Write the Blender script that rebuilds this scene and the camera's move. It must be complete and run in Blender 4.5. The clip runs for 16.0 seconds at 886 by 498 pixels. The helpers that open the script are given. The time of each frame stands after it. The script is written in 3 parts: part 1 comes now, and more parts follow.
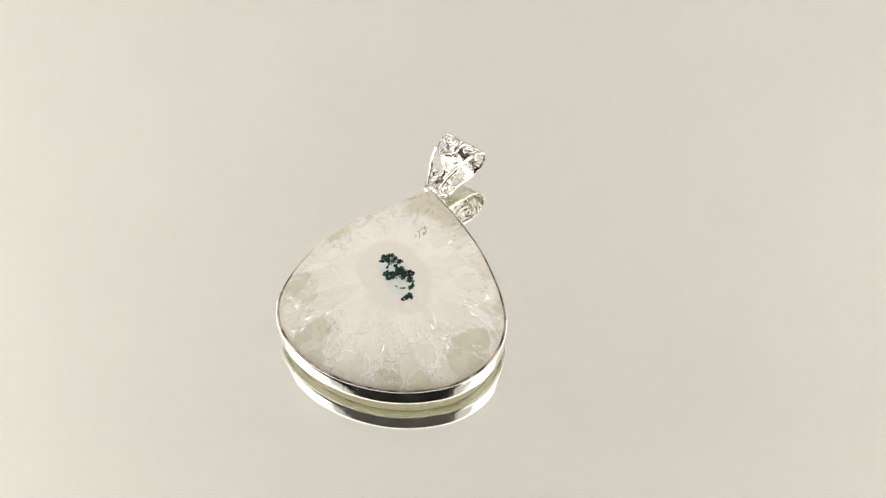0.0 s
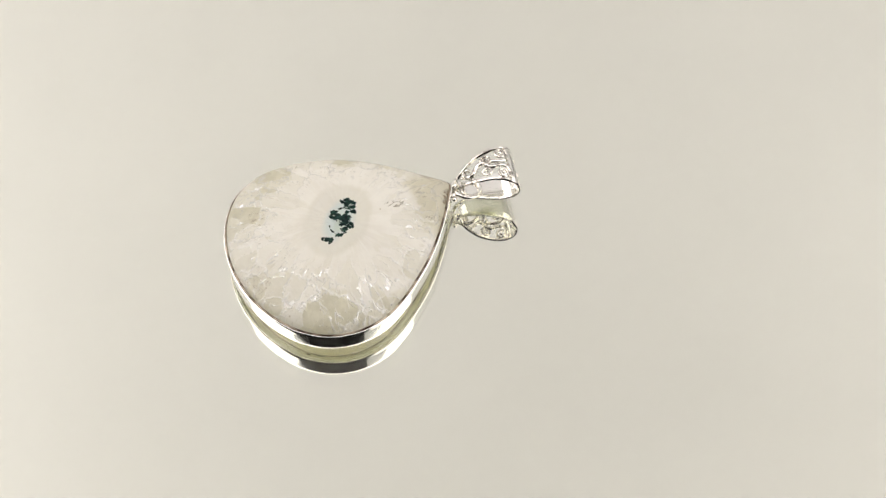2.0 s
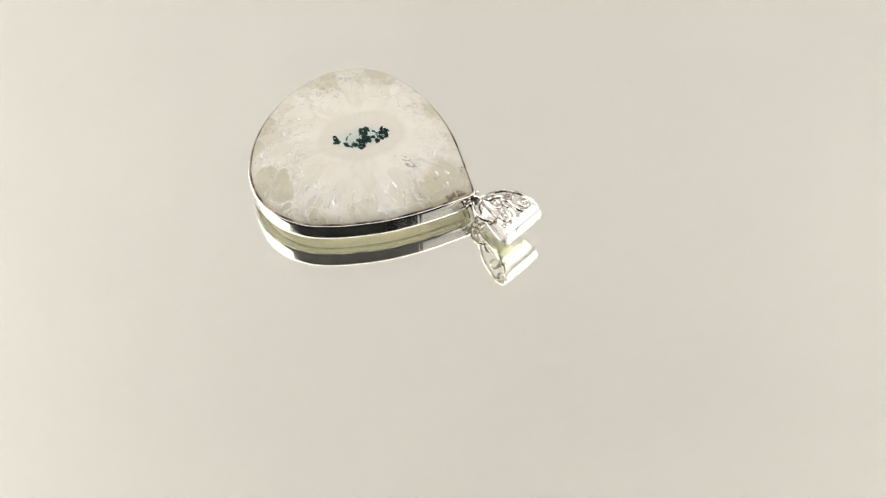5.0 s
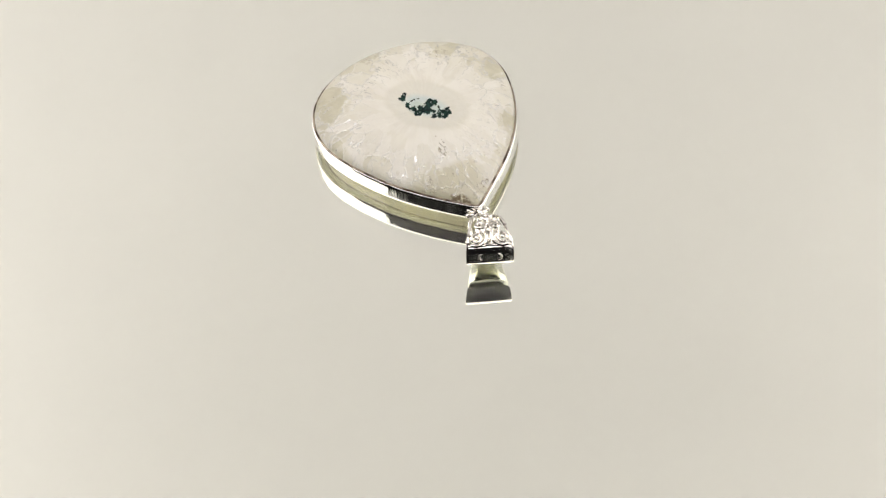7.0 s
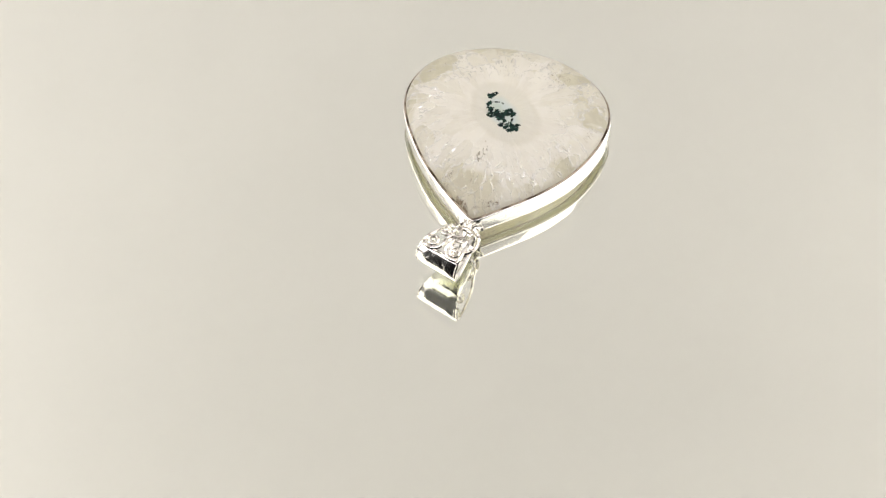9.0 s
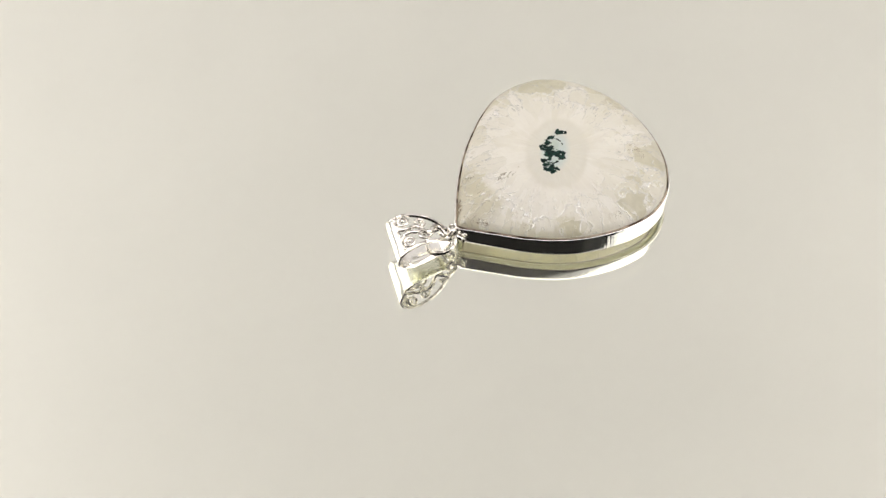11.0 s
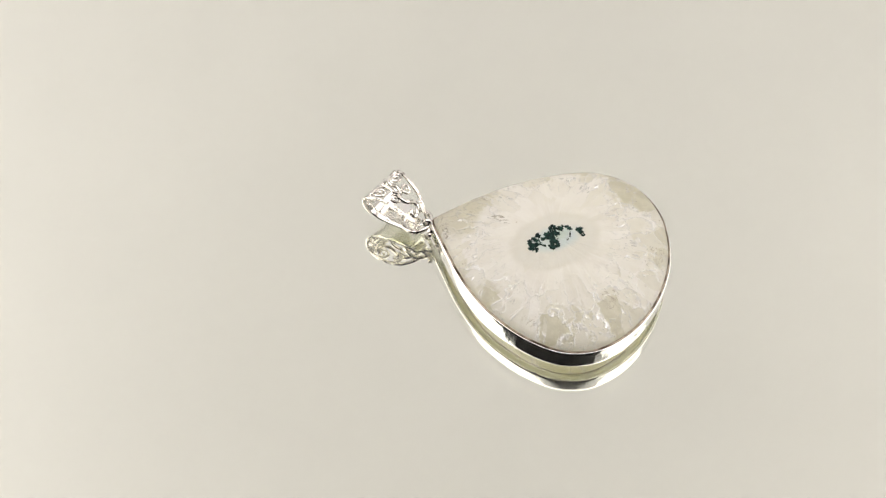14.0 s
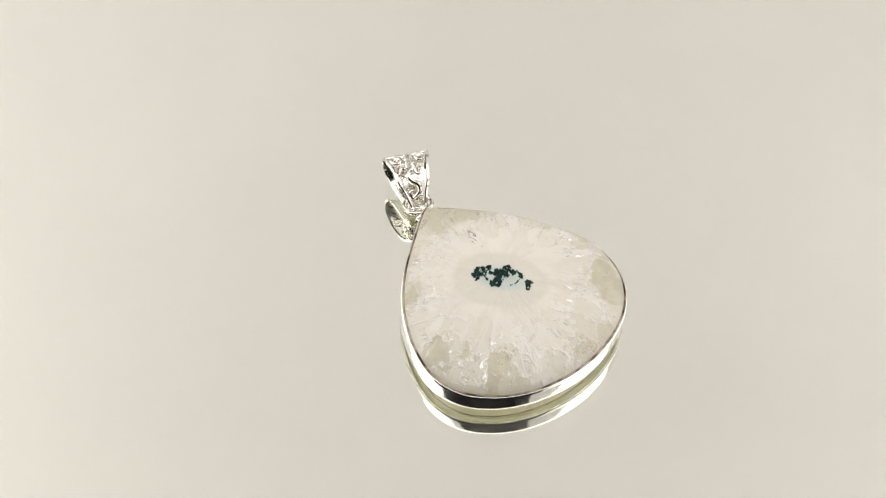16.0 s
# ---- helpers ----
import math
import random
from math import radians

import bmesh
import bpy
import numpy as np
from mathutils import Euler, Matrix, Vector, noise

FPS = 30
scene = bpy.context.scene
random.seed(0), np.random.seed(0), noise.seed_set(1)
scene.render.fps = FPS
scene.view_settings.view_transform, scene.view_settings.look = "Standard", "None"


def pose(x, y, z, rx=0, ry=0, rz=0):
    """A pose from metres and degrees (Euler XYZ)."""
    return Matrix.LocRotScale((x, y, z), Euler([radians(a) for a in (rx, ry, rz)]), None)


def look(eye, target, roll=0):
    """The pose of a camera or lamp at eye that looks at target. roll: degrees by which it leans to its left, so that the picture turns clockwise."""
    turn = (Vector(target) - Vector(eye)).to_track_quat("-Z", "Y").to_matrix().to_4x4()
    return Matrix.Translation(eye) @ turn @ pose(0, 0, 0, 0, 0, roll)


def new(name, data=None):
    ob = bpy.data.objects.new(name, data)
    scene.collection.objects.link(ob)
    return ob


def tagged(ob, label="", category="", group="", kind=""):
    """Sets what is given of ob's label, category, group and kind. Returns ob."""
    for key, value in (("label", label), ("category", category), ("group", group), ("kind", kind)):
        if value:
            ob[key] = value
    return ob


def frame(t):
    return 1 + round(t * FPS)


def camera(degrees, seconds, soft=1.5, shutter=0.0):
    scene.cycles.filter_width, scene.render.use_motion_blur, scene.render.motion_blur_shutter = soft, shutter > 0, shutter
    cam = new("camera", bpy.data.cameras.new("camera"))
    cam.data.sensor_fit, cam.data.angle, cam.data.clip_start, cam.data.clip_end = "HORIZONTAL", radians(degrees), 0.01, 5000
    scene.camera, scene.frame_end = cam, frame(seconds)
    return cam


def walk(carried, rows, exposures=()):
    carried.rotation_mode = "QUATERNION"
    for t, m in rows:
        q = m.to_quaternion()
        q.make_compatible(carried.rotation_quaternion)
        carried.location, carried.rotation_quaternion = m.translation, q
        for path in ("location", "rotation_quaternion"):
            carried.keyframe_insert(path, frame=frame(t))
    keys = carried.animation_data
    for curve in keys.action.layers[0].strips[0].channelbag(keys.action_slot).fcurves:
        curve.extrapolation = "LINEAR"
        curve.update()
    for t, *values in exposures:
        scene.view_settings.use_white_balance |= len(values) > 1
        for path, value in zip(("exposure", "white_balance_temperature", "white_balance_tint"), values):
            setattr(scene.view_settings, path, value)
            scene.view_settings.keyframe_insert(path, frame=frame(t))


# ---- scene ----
cam = camera(34.83, 16.0, soft=1.3)
EYE = (0.0, -0.15457, 0.2005)
TILT, YAW, ROLL = 53.633, -0.606, -0.45
_t, _y = radians(TILT), radians(YAW)
AIM = (EYE[0] + math.sin(_y) * math.cos(_t), EYE[1] + math.cos(_y) * math.cos(_t), EYE[2] - math.sin(_t))
walk(cam, [(0.0, look(EYE, AIM, ROLL)), (16.0, look(EYE, AIM, ROLL))], exposures=[(0.0, 0.0, 6500, 10), (16.0, 0.0, 6500, 10)])

# ---- light: a white photo tent with a soft lamp at either side and an added one above, open towards the dark room ----
world = bpy.data.worlds.new("world")
scene.world = world
# light goes many times to and fro between the mirror and the polished silver
scene.cycles.max_bounces, scene.cycles.glossy_bounces, scene.cycles.diffuse_bounces, scene.cycles.transparent_max_bounces = 20, 14, 6, 40
world.use_nodes = True
world.node_tree.nodes["Background"].inputs[0].default_value = (0.9, 0.95, 1.0, 1)
world.node_tree.nodes["Background"].inputs[1].default_value = 0.015


def soft_lamp(name, eye, target, wide, high, watts, colour):
    data = bpy.data.lights.new(name, "AREA")
    data.shape, data.size, data.size_y = "RECTANGLE", wide, high
    data.energy, data.color = watts, colour
    ob = new(name, data)
    ob.matrix_world = look(eye, target)
    return ob


soft_lamp("soft_lamp_left", (-0.445, 0.03, 0.345), (0.0, 0.07, 0.31), 0.94, 0.56, 3.30, (1.0, 0.953, 0.950))
soft_lamp("soft_lamp_right", (0.450, 0.02, 0.325), (0.0, 0.06, 0.29), 0.94, 0.56, 2.55, (1.0, 0.953, 0.950))
# unseen fill from above, added to brighten the stone
soft_lamp("fill_lamp_top", (0.0, 0.0, 0.62), (0.0, 0.005, 0.0), 0.84, 0.34, 1.83, (1.0, 0.953, 0.950))


# ---- node helpers ----
class Nodes:
    def __init__(self, name):
        self.mat = bpy.data.materials.new(name)
        self.mat.use_nodes = True
        self.tree = self.mat.node_tree
        self.tree.nodes.clear()
        self.out = self.add("ShaderNodeOutputMaterial")

    def add(self, kind, **props):
        node = self.tree.nodes.new(kind)
        for key, value in props.items():
            setattr(node, key, value)
        return node

    def link(self, a, b):
        self.tree.links.new(a, b)

    def put(self, socket, value):
        if isinstance(value, bpy.types.NodeSocket):
            self.link(value, socket)
        else:
            socket.default_value = value

    def math(self, op, a, b=0.0, c=0.0, clamp=False):
        node = self.add("ShaderNodeMath", operation=op, use_clamp=clamp)
        for i, v in enumerate((a, b, c)):
            self.put(node.inputs[i], v)
        return node.outputs[0]

    def vec(self, op, a, b=(0, 0, 0)):
        node = self.add("ShaderNodeVectorMath", operation=op)
        self.put(node.inputs[0], a)
        if op == "SCALE":
            self.put(node.inputs[3], b)
        else:
            self.put(node.inputs[1], b)
        return node.outputs[1] if op in ("LENGTH", "DISTANCE", "DOT_PRODUCT") else node.outputs[0]

    def noise(self, vector, scale, detail=3.0, rough=0.55, distort=0.0):
        node = self.add("ShaderNodeTexNoise")
        for key, v in (("Vector", vector), ("Scale", scale), ("Detail", detail), ("Roughness", rough), ("Distortion", distort)):
            self.put(node.inputs[key], v)
        return node

    def voronoi(self, vector, scale, feature="F1", randomness=1.0):
        node = self.add("ShaderNodeTexVoronoi", feature=feature)
        for key, v in (("Vector", vector), ("Scale", scale), ("Randomness", randomness)):
            self.put(node.inputs[key], v)
        return node

    def ramp(self, value, lo, hi, a=0.0, b=1.0, smooth=True):
        node = self.add("ShaderNodeMapRange", interpolation_type="SMOOTHSTEP" if smooth else "LINEAR")
        for i, v in enumerate((value, lo, hi, a, b)):
            self.put(node.inputs[i], v)
        return node.outputs[0]

    def mix(self, fac, a, b):
        node = self.add("ShaderNodeMix", data_type="RGBA")
        self.put(node.inputs[0], fac)
        self.put(node.inputs[6], a)
        self.put(node.inputs[7], b)
        return node.outputs[2]

    def bump(self, height, strength, distance, normal=None):
        node = self.add("ShaderNodeBump")
        self.put(node.inputs["Height"], height)
        node.inputs["Strength"].default_value = strength
        node.inputs["Distance"].default_value = distance
        if normal is not None:
            self.link(normal, node.inputs["Normal"])
        return node.outputs[0]

    def principled(self, **values):
        node = self.add("ShaderNodeBsdfPrincipled")
        for key, v in values.items():
            self.put(node.inputs[key.replace("_", " ")], v)
        self.link(node.outputs[0], self.out.inputs[0])
        return node

    def coords(self):
        return self.add("ShaderNodeTexCoord").outputs["Object"]


# ---- materials ----
def silver_material(name, rough, dents, flecks=0.0, tone=(0.95, 0.935, 0.90, 1), upright=False):
    n = Nodes(name)
    co = n.coords()
    if upright:
        # rubbed marks that run up the band
        co = n.vec("MULTIPLY", co, (1.0, 1.0, 0.06))
    a = n.noise(co, 260, 3).outputs[0]
    b = n.noise(co, 1500, 2).outputs[0]
    r = n.ramp(b, 0.3, 0.75, rough * 0.7, rough * 1.6)
    nrm = n.bump(a, 0.35, dents)
    nrm = n.bump(b, 0.15, dents * 0.2, nrm)
    # dark flecks in the colour, standing in for dark reflections on the wires
    if flecks:
        tone = n.mix(n.math("MULTIPLY", n.ramp(n.noise(co, 1100, 3).outputs[0], 0.50, 0.60), flecks), tone, (0.17, 0.145, 0.11, 1))
    n.principled(Base_Color=tone, Metallic=1.0, Roughness=r, Normal=nrm)
    return n.mat


def tarnish_material():
    n = Nodes("tarnished_silver")
    co = n.coords()
    a = n.noise(co, 420, 4).outputs[0]
    col = n.mix(n.ramp(a, 0.40, 0.60), (0.06, 0.042, 0.026, 1), (0.42, 0.36, 0.28, 1))
    n.principled(Base_Color=col, Metallic=1.0, Roughness=0.32)
    return n.mat


def fabric_material():
    n = Nodes("white_tent_fabric")
    co = n.coords()
    a = n.noise(co, 5.0, 3).outputs[0]
    b = n.noise(co, 900, 2).outputs[0]
    col = n.mix(a, (0.68, 0.672, 0.662, 1), (0.74, 0.732, 0.722, 1))
    n.principled(Base_Color=col, Roughness=0.9, Normal=n.bump(b, 0.2, 0.0004))
    return n.mat


def dark_material():
    n = Nodes("matt_black")
    co = n.coords()
    a = n.noise(co, 400, 3).outputs[0]
    n.principled(Base_Color=n.mix(a, (0.004, 0.004, 0.004, 1), (0.009, 0.008, 0.008, 1)), Roughness=1.0, Specular_IOR_Level=0.0)
    return n.mat


def grey_panel_material():
    n = Nodes("dark_grey_panel")
    co = n.coords()
    # grey of the added front panel, its folds drawn as lighter and darker bands
    fold = n.noise(n.vec("MULTIPLY", co, (1.0, 1.0, 0.1)), 26, 2).outputs[0]
    weave = n.noise(co, 700, 2).outputs[0]
    col = n.mix(n.ramp(fold, 0.3, 0.7), (0.012, 0.012, 0.012, 1), (0.07, 0.069, 0.067, 1))
    n.principled(Base_Color=col, Roughness=0.95, Specular_IOR_Level=0.1, Normal=n.bump(weave, 0.3, 0.0005))
    return n.mat


def pane_material():
    n = Nodes("mirror_glass")
    clear = n.add("ShaderNodeBsdfTransparent")
    clear.inputs[0].default_value = (0.988, 0.992, 0.966, 1)
    gloss = n.add("ShaderNodeBsdfGlossy")
    gloss.inputs["Roughness"].default_value = 0.0
    lw = n.add("ShaderNodeLayerWeight")
    lw.inputs[0].default_value = 0.5
    fr = n.math("ADD", n.math("MULTIPLY", n.math("POWER", lw.outputs["Facing"], 5.0), 0.93), 0.07)
    mixed = n.add("ShaderNodeMixShader")
    n.link(fr, mixed.inputs[0])
    n.link(clear.outputs[0], mixed.inputs[1])
    n.link(gloss.outputs[0], mixed.inputs[2])
    n.link(mixed.outputs[0], n.out.inputs[0])
    return n.mat


def silvering_material():
    n = Nodes("mirror_silvering")
    n.principled(Base_Color=(0.93, 0.93, 0.925, 1), Metallic=1.0, Roughness=0.0)
    return n.mat


RIM = 0.0036
# clear crystals of the stone: x, y in mm, turn in degrees, half length and half width in mm
WINDOWS = ((14.4, -9.8, -55, 3.6, 3.1), (17.0, -5.4, -75, 2.8, 2.8), (13.2, 8.6, 120, 3.6, 1.8), (3.2, 19.2, 115, 4.6, 3.0), (-15.1, -3.5, 75, 3.5, 3.1),
           (-12.0, -11.4, -40, 5.2, 3.3), (-3.6, -15.6, 5, 3.4, 2.3), (-10.4, -14.6, -35, 3.0, 1.9), (3.2, -16.4, 0, 2.2, 1.2), (-13.8, 8.6, 60, 2.4, 1.1), (9.0, -14.8, 35, 2.2, 1.1), (17.6, 2.0, 80, 2.2, 0.9))
# stone: local metres, y towards the point of the drop; the dark inclusion lies near the middle
SPOT = (0.0003, 0.0020)


def quartz_material():
    n = Nodes("milky_solar_quartz")
    co = n.coords()
    sep = n.add("ShaderNodeSeparateXYZ")
    n.link(co, sep.inputs[0])
    x = n.math("SUBTRACT", sep.outputs[0], SPOT[0])
    y = n.math("SUBTRACT", sep.outputs[1], SPOT[1])
    radius = n.math("SQRT", n.math("ADD", n.math("MULTIPLY", x, x), n.math("MULTIPLY", y, y)))
    angle = n.math("ARCTAN2", y, x)
    ca, sa = n.math("COSINE", angle), n.math("SINE", angle)
    def polar(around, along, shift=0.0):
        node = n.add("ShaderNodeCombineXYZ")
        n.link(n.math("MULTIPLY", ca, around), node.inputs[0])
        n.link(n.math("MULTIPLY", sa, around), node.inputs[1])
        n.link(n.math("ADD", n.math("MULTIPLY", radius, along), shift), node.inputs[2])
        return node.outputs[0]

    def split(colour):
        node = n.add("ShaderNodeSeparateColor")
        n.link(colour, node.inputs[0])
        return node.outputs

    warp = n.noise(co, 150, 3).outputs[0]
    fine = n.noise(co, 800, 4, 0.6).outputs[0]
    wob = n.vec("SCALE", n.vec("SUBTRACT", n.noise(co, 260, 3).outputs[1], (0.5, 0.5, 0.5)), 0.9)
    # crystals: long wedges that run outwards, in two sizes
    wide_v, thin_v = n.vec("ADD", polar(3.4, 150.0), wob), n.vec("ADD", polar(8.0, 210.0, 4.0), wob)
    wide, thin = n.voronoi(wide_v, 1.0), n.voronoi(thin_v, 1.0)
    wide_c, thin_c = split(wide.outputs["Color"]), split(thin.outputs["Color"])
    wide_e = n.voronoi(wide_v, 1.0, "DISTANCE_TO_EDGE").outputs["Distance"]
    thin_e = n.voronoi(thin_v, 1.0, "DISTANCE_TO_EDGE").outputs["Distance"]
    # how far out the milky zone reaches, tooth by tooth
    reach = n.math("ADD", 0.0132, n.math("MULTIPLY", wide_c[0], 0.0052))
    reach = n.math("ADD", reach, n.math("MULTIPLY", n.math("SUBTRACT", thin_c[0], 0.5), 0.0030))
    reach = n.math("SUBTRACT", reach, n.ramp(sep.outputs[1], 0.012, 0.019, 0.0, 0.0035))
    clear = n.ramp(n.math("SUBTRACT", radius, reach), -0.0003, 0.0004)
    milky = n.mix(n.ramp(warp, 0.3, 0.7), (0.90, 0.872, 0.845, 1), (0.965, 0.945, 0.925, 1))
    milky = n.mix(n.math("MULTIPLY", thin_c[1], 0.24), milky, (0.74, 0.715, 0.66, 1))
    streak = n.noise(n.vec("ADD", polar(16.0, 120.0), wob), 1.0, 3).outputs[0]
    milky = n.mix(n.math("MULTIPLY", n.ramp(streak, 0.48, 0.70), 0.7), milky, (0.97, 0.955, 0.94, 1))
    glassy = n.mix(n.ramp(warp, 0.3, 0.7), (0.62, 0.595, 0.47, 1), (0.78, 0.75, 0.64, 1))
    glassy = n.mix(n.math("MULTIPLY", thin_c[2], 0.5), glassy, (0.78, 0.755, 0.70, 1))
    body = n.mix(n.math("MULTIPLY", clear, 0.65), milky, glassy)

    def oval_dist(px, py, turn, along, across):
        """1 on an oval at px, py (mm) with half axes along and across (mm), less inside it."""
        dx = n.math("SUBTRACT", sep.outputs[0], px * 0.001)
        dy = n.math("SUBTRACT", sep.outputs[1], py * 0.001)
        c, d = math.cos(radians(turn)), math.sin(radians(turn))
        u = n.math("ADD", n.math("MULTIPLY", dx, c * 1000 / along), n.math("MULTIPLY", dy, d * 1000 / along))
        v = n.math("ADD", n.math("MULTIPLY", dx, -d * 1000 / across), n.math("MULTIPLY", dy, c * 1000 / across))
        return n.math("SQRT", n.math("ADD", n.math("MULTIPLY", u, u), n.math("MULTIPLY", v, v)))

    # large clear crystals near the edge, with broken, crystal-shaped borders
    ragged = n.math("ADD", n.math("MULTIPLY", n.math("SUBTRACT", wide_c[0], 0.5), 0.35), n.math("MULTIPLY", n.math("SUBTRACT", thin_c[0], 0.5), 0.45))
    ragged = n.math("ADD", ragged, n.math("MULTIPLY", n.math("SUBTRACT", n.noise(co, 420, 3).outputs[0], 0.5), 0.7))
    pane_dist = 3.0
    for window in WINDOWS:
        pane_dist = n.math("MINIMUM", oval_dist(*window), pane_dist)
    pane_dist = n.math("ADD", pane_dist, ragged)
    pane = n.ramp(pane_dist, 0.90, 1.0, 1.0, 0.0)
    pane_tone = n.mix(n.ramp(n.noise(co, 320, 3).outputs[0], 0.35, 0.65), (0.49, 0.465, 0.34, 1), (0.68, 0.65, 0.52, 1))
    pane_edge = n.math("MULTIPLY", n.ramp(n.math("ABSOLUTE", n.math("SUBTRACT", pane_dist, 1.0)), 0.0, 0.13, 1.0, 0.0), n.ramp(fine, 0.40, 0.52))
    tongue = n.math("ADD", oval_dist(15.2, -1.6, 8, 4.0, 1.9), n.math("MULTIPLY", ragged, 0.35))
    tongue2 = n.math("ADD", oval_dist(-5.6, -13.6, 70, 3.0, 1.5), n.math("MULTIPLY", ragged, 0.35))
    tongue = n.math("MINIMUM", tongue, tongue2)
    pane = n.math("MULTIPLY", pane, n.ramp(tongue, 0.94, 1.0))
    rim_line = n.math("MULTIPLY", n.ramp(n.math("ABSOLUTE", n.math("SUBTRACT", tongue, 1.0)), 0.0, 0.12, 1.0, 0.0), n.ramp(radius, 0.0110, 0.0140))
    pane_edge = n.math("MAXIMUM", pane_edge, n.math("MULTIPLY", rim_line, n.ramp(fine, 0.36, 0.50)))
    body = n.mix(n.math("MULTIPLY", pane, 0.68), body, pane_tone)
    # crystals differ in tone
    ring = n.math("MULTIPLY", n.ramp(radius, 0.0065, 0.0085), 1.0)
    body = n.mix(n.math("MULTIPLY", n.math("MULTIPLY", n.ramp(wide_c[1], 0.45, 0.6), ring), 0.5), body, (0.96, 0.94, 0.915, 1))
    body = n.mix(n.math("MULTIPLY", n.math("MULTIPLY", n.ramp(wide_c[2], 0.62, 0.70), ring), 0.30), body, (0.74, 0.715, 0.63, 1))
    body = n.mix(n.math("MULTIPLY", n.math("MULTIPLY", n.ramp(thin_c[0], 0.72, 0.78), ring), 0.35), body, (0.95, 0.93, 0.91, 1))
    # internal reflections put into the colour: each crystal darkens towards one side
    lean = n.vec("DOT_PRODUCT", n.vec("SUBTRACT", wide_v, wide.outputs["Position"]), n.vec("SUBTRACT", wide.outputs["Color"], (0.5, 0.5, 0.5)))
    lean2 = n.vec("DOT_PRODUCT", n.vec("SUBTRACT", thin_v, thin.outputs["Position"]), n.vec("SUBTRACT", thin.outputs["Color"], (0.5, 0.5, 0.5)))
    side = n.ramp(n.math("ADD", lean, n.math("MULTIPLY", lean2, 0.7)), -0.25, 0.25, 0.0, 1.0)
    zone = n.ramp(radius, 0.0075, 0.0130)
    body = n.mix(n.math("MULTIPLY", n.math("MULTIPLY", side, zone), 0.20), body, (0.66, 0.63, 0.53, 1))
    # the pale agate ring about the middle, blue-white next to the dark mineral
    soft_edge = n.math("MULTIPLY", n.math("SUBTRACT", n.noise(co, 330, 3).outputs[0], 0.5), 0.28)
    oval = n.math("ADD", oval_dist(-0.5, 1.5, -46, 8.4, 5.8), soft_edge)
    body = n.mix(n.ramp(oval, 0.80, 1.08, 0.50, 0.0), body, (0.77, 0.76, 0.725, 1))
    border = n.ramp(n.math("ABSOLUTE", n.math("SUBTRACT", oval, 0.90)), 0.0, 0.14, 1.0, 0.0)
    body = n.mix(n.math("MULTIPLY", border, n.ramp(warp, 0.35, 0.65, 0.05, 0.30)), body, (0.70, 0.665, 0.58, 1))
    halo = n.math("ADD", oval_dist(0.0, 1.6, -48, 5.6, 3.0), soft_edge)
    body = n.mix(n.ramp(halo, 0.50, 1.0, 0.95, 0.0), body, (0.66, 0.755, 0.795, 1))
    murk = n.ramp(n.math("ADD", oval_dist(1.1, 1.0, -50, 1.8, 1.1), soft_edge), 0.5, 1.1, 0.55, 0.0)
    body = n.mix(murk, body, (0.55, 0.66, 0.62, 1))
    # clear yellowish quartz at the sawn back
    back = n.ramp(sep.outputs[2], RIM * 0.4, RIM * 0.9, 1.0, 0.0)
    body = n.mix(n.math("MULTIPLY", back, 0.8), body, (1.0, 0.98, 0.68, 1))
    outer = n.ramp(n.math("ADD", radius, n.math("MULTIPLY", warp, 0.004)), 0.0095, 0.0145)
    # frosty fracture planes between the crystals, their glints painted near-white
    hair = n.math("MULTIPLY", n.ramp(thin_e, 0.0, 0.030, 1.0, 0.0), n.ramp(fine, 0.48, 0.56))
    vein = n.math("MULTIPLY", n.ramp(wide_e, 0.0, 0.045, 1.0, 0.0), n.ramp(fine, 0.38, 0.50))
    vein = n.math("MAXIMUM", vein, hair)
    flake_v = n.vec("ADD", polar(46.0, 1050.0, 9.0), n.vec("SCALE", wob, 2.2))
    flake_c = split(n.voronoi(flake_v, 1.0).outputs["Color"])
    flake = n.math("MULTIPLY", n.ramp(flake_c[0], 0.78, 0.90), n.math("MULTIPLY", n.ramp(fine, 0.47, 0.54), n.ramp(n.noise(co, 240, 2).outputs[0], 0.50, 0.60)))
    frost_glint = n.math("MULTIPLY", n.math("MAXIMUM", n.math("MULTIPLY", vein, 0.75), n.math("MULTIPLY", flake, 0.9)), outer)
    frost_glint = n.math("MAXIMUM", frost_glint, n.math("MULTIPLY", pane_edge, 0.9))
    body = n.mix(n.math("MULTIPLY", frost_glint, 1.0), body, (0.98, 0.97, 0.955, 1))
    # darker flakes beside them, with the shade mixed into their colour
    dull = n.math("MULTIPLY", n.math("MULTIPLY", n.ramp(flake_c[1], 0.90, 0.93), n.ramp(fine, 0.45, 0.6)), outer)
    body = n.mix(n.math("MULTIPLY", dull, 0.35), body, (0.55, 0.51, 0.42, 1))
    # a clear yellowish wedge next to the point
    near_point = n.math("ADD", sep.outputs[1], n.math("MULTIPLY", n.math("SUBTRACT", wide_c[0], 0.5), 0.0030))
    wedge = n.math("MULTIPLY", n.ramp(near_point, 0.0152, 0.0172), n.ramp(n.math("ADD", sep.outputs[0], n.math("MULTIPLY", thin_c[1], 0.003)), -0.0026, -0.0004))
    body = n.mix(n.math("MULTIPLY", wedge, 0.8), body, (0.69, 0.655, 0.53, 1))

    def patch(px, py, turn, along, across):
        """1 inside a ragged oval at px, py (mm), 0 outside."""
        dist = oval_dist(px, py, turn, along, across)
        return n.ramp(n.math("ADD", dist, n.math("MULTIPLY", n.math("SUBTRACT", n.noise(co, 500, 3).outputs[0], 0.5), 1.6)), 0.65, 1.05, 1.0, 0.0)

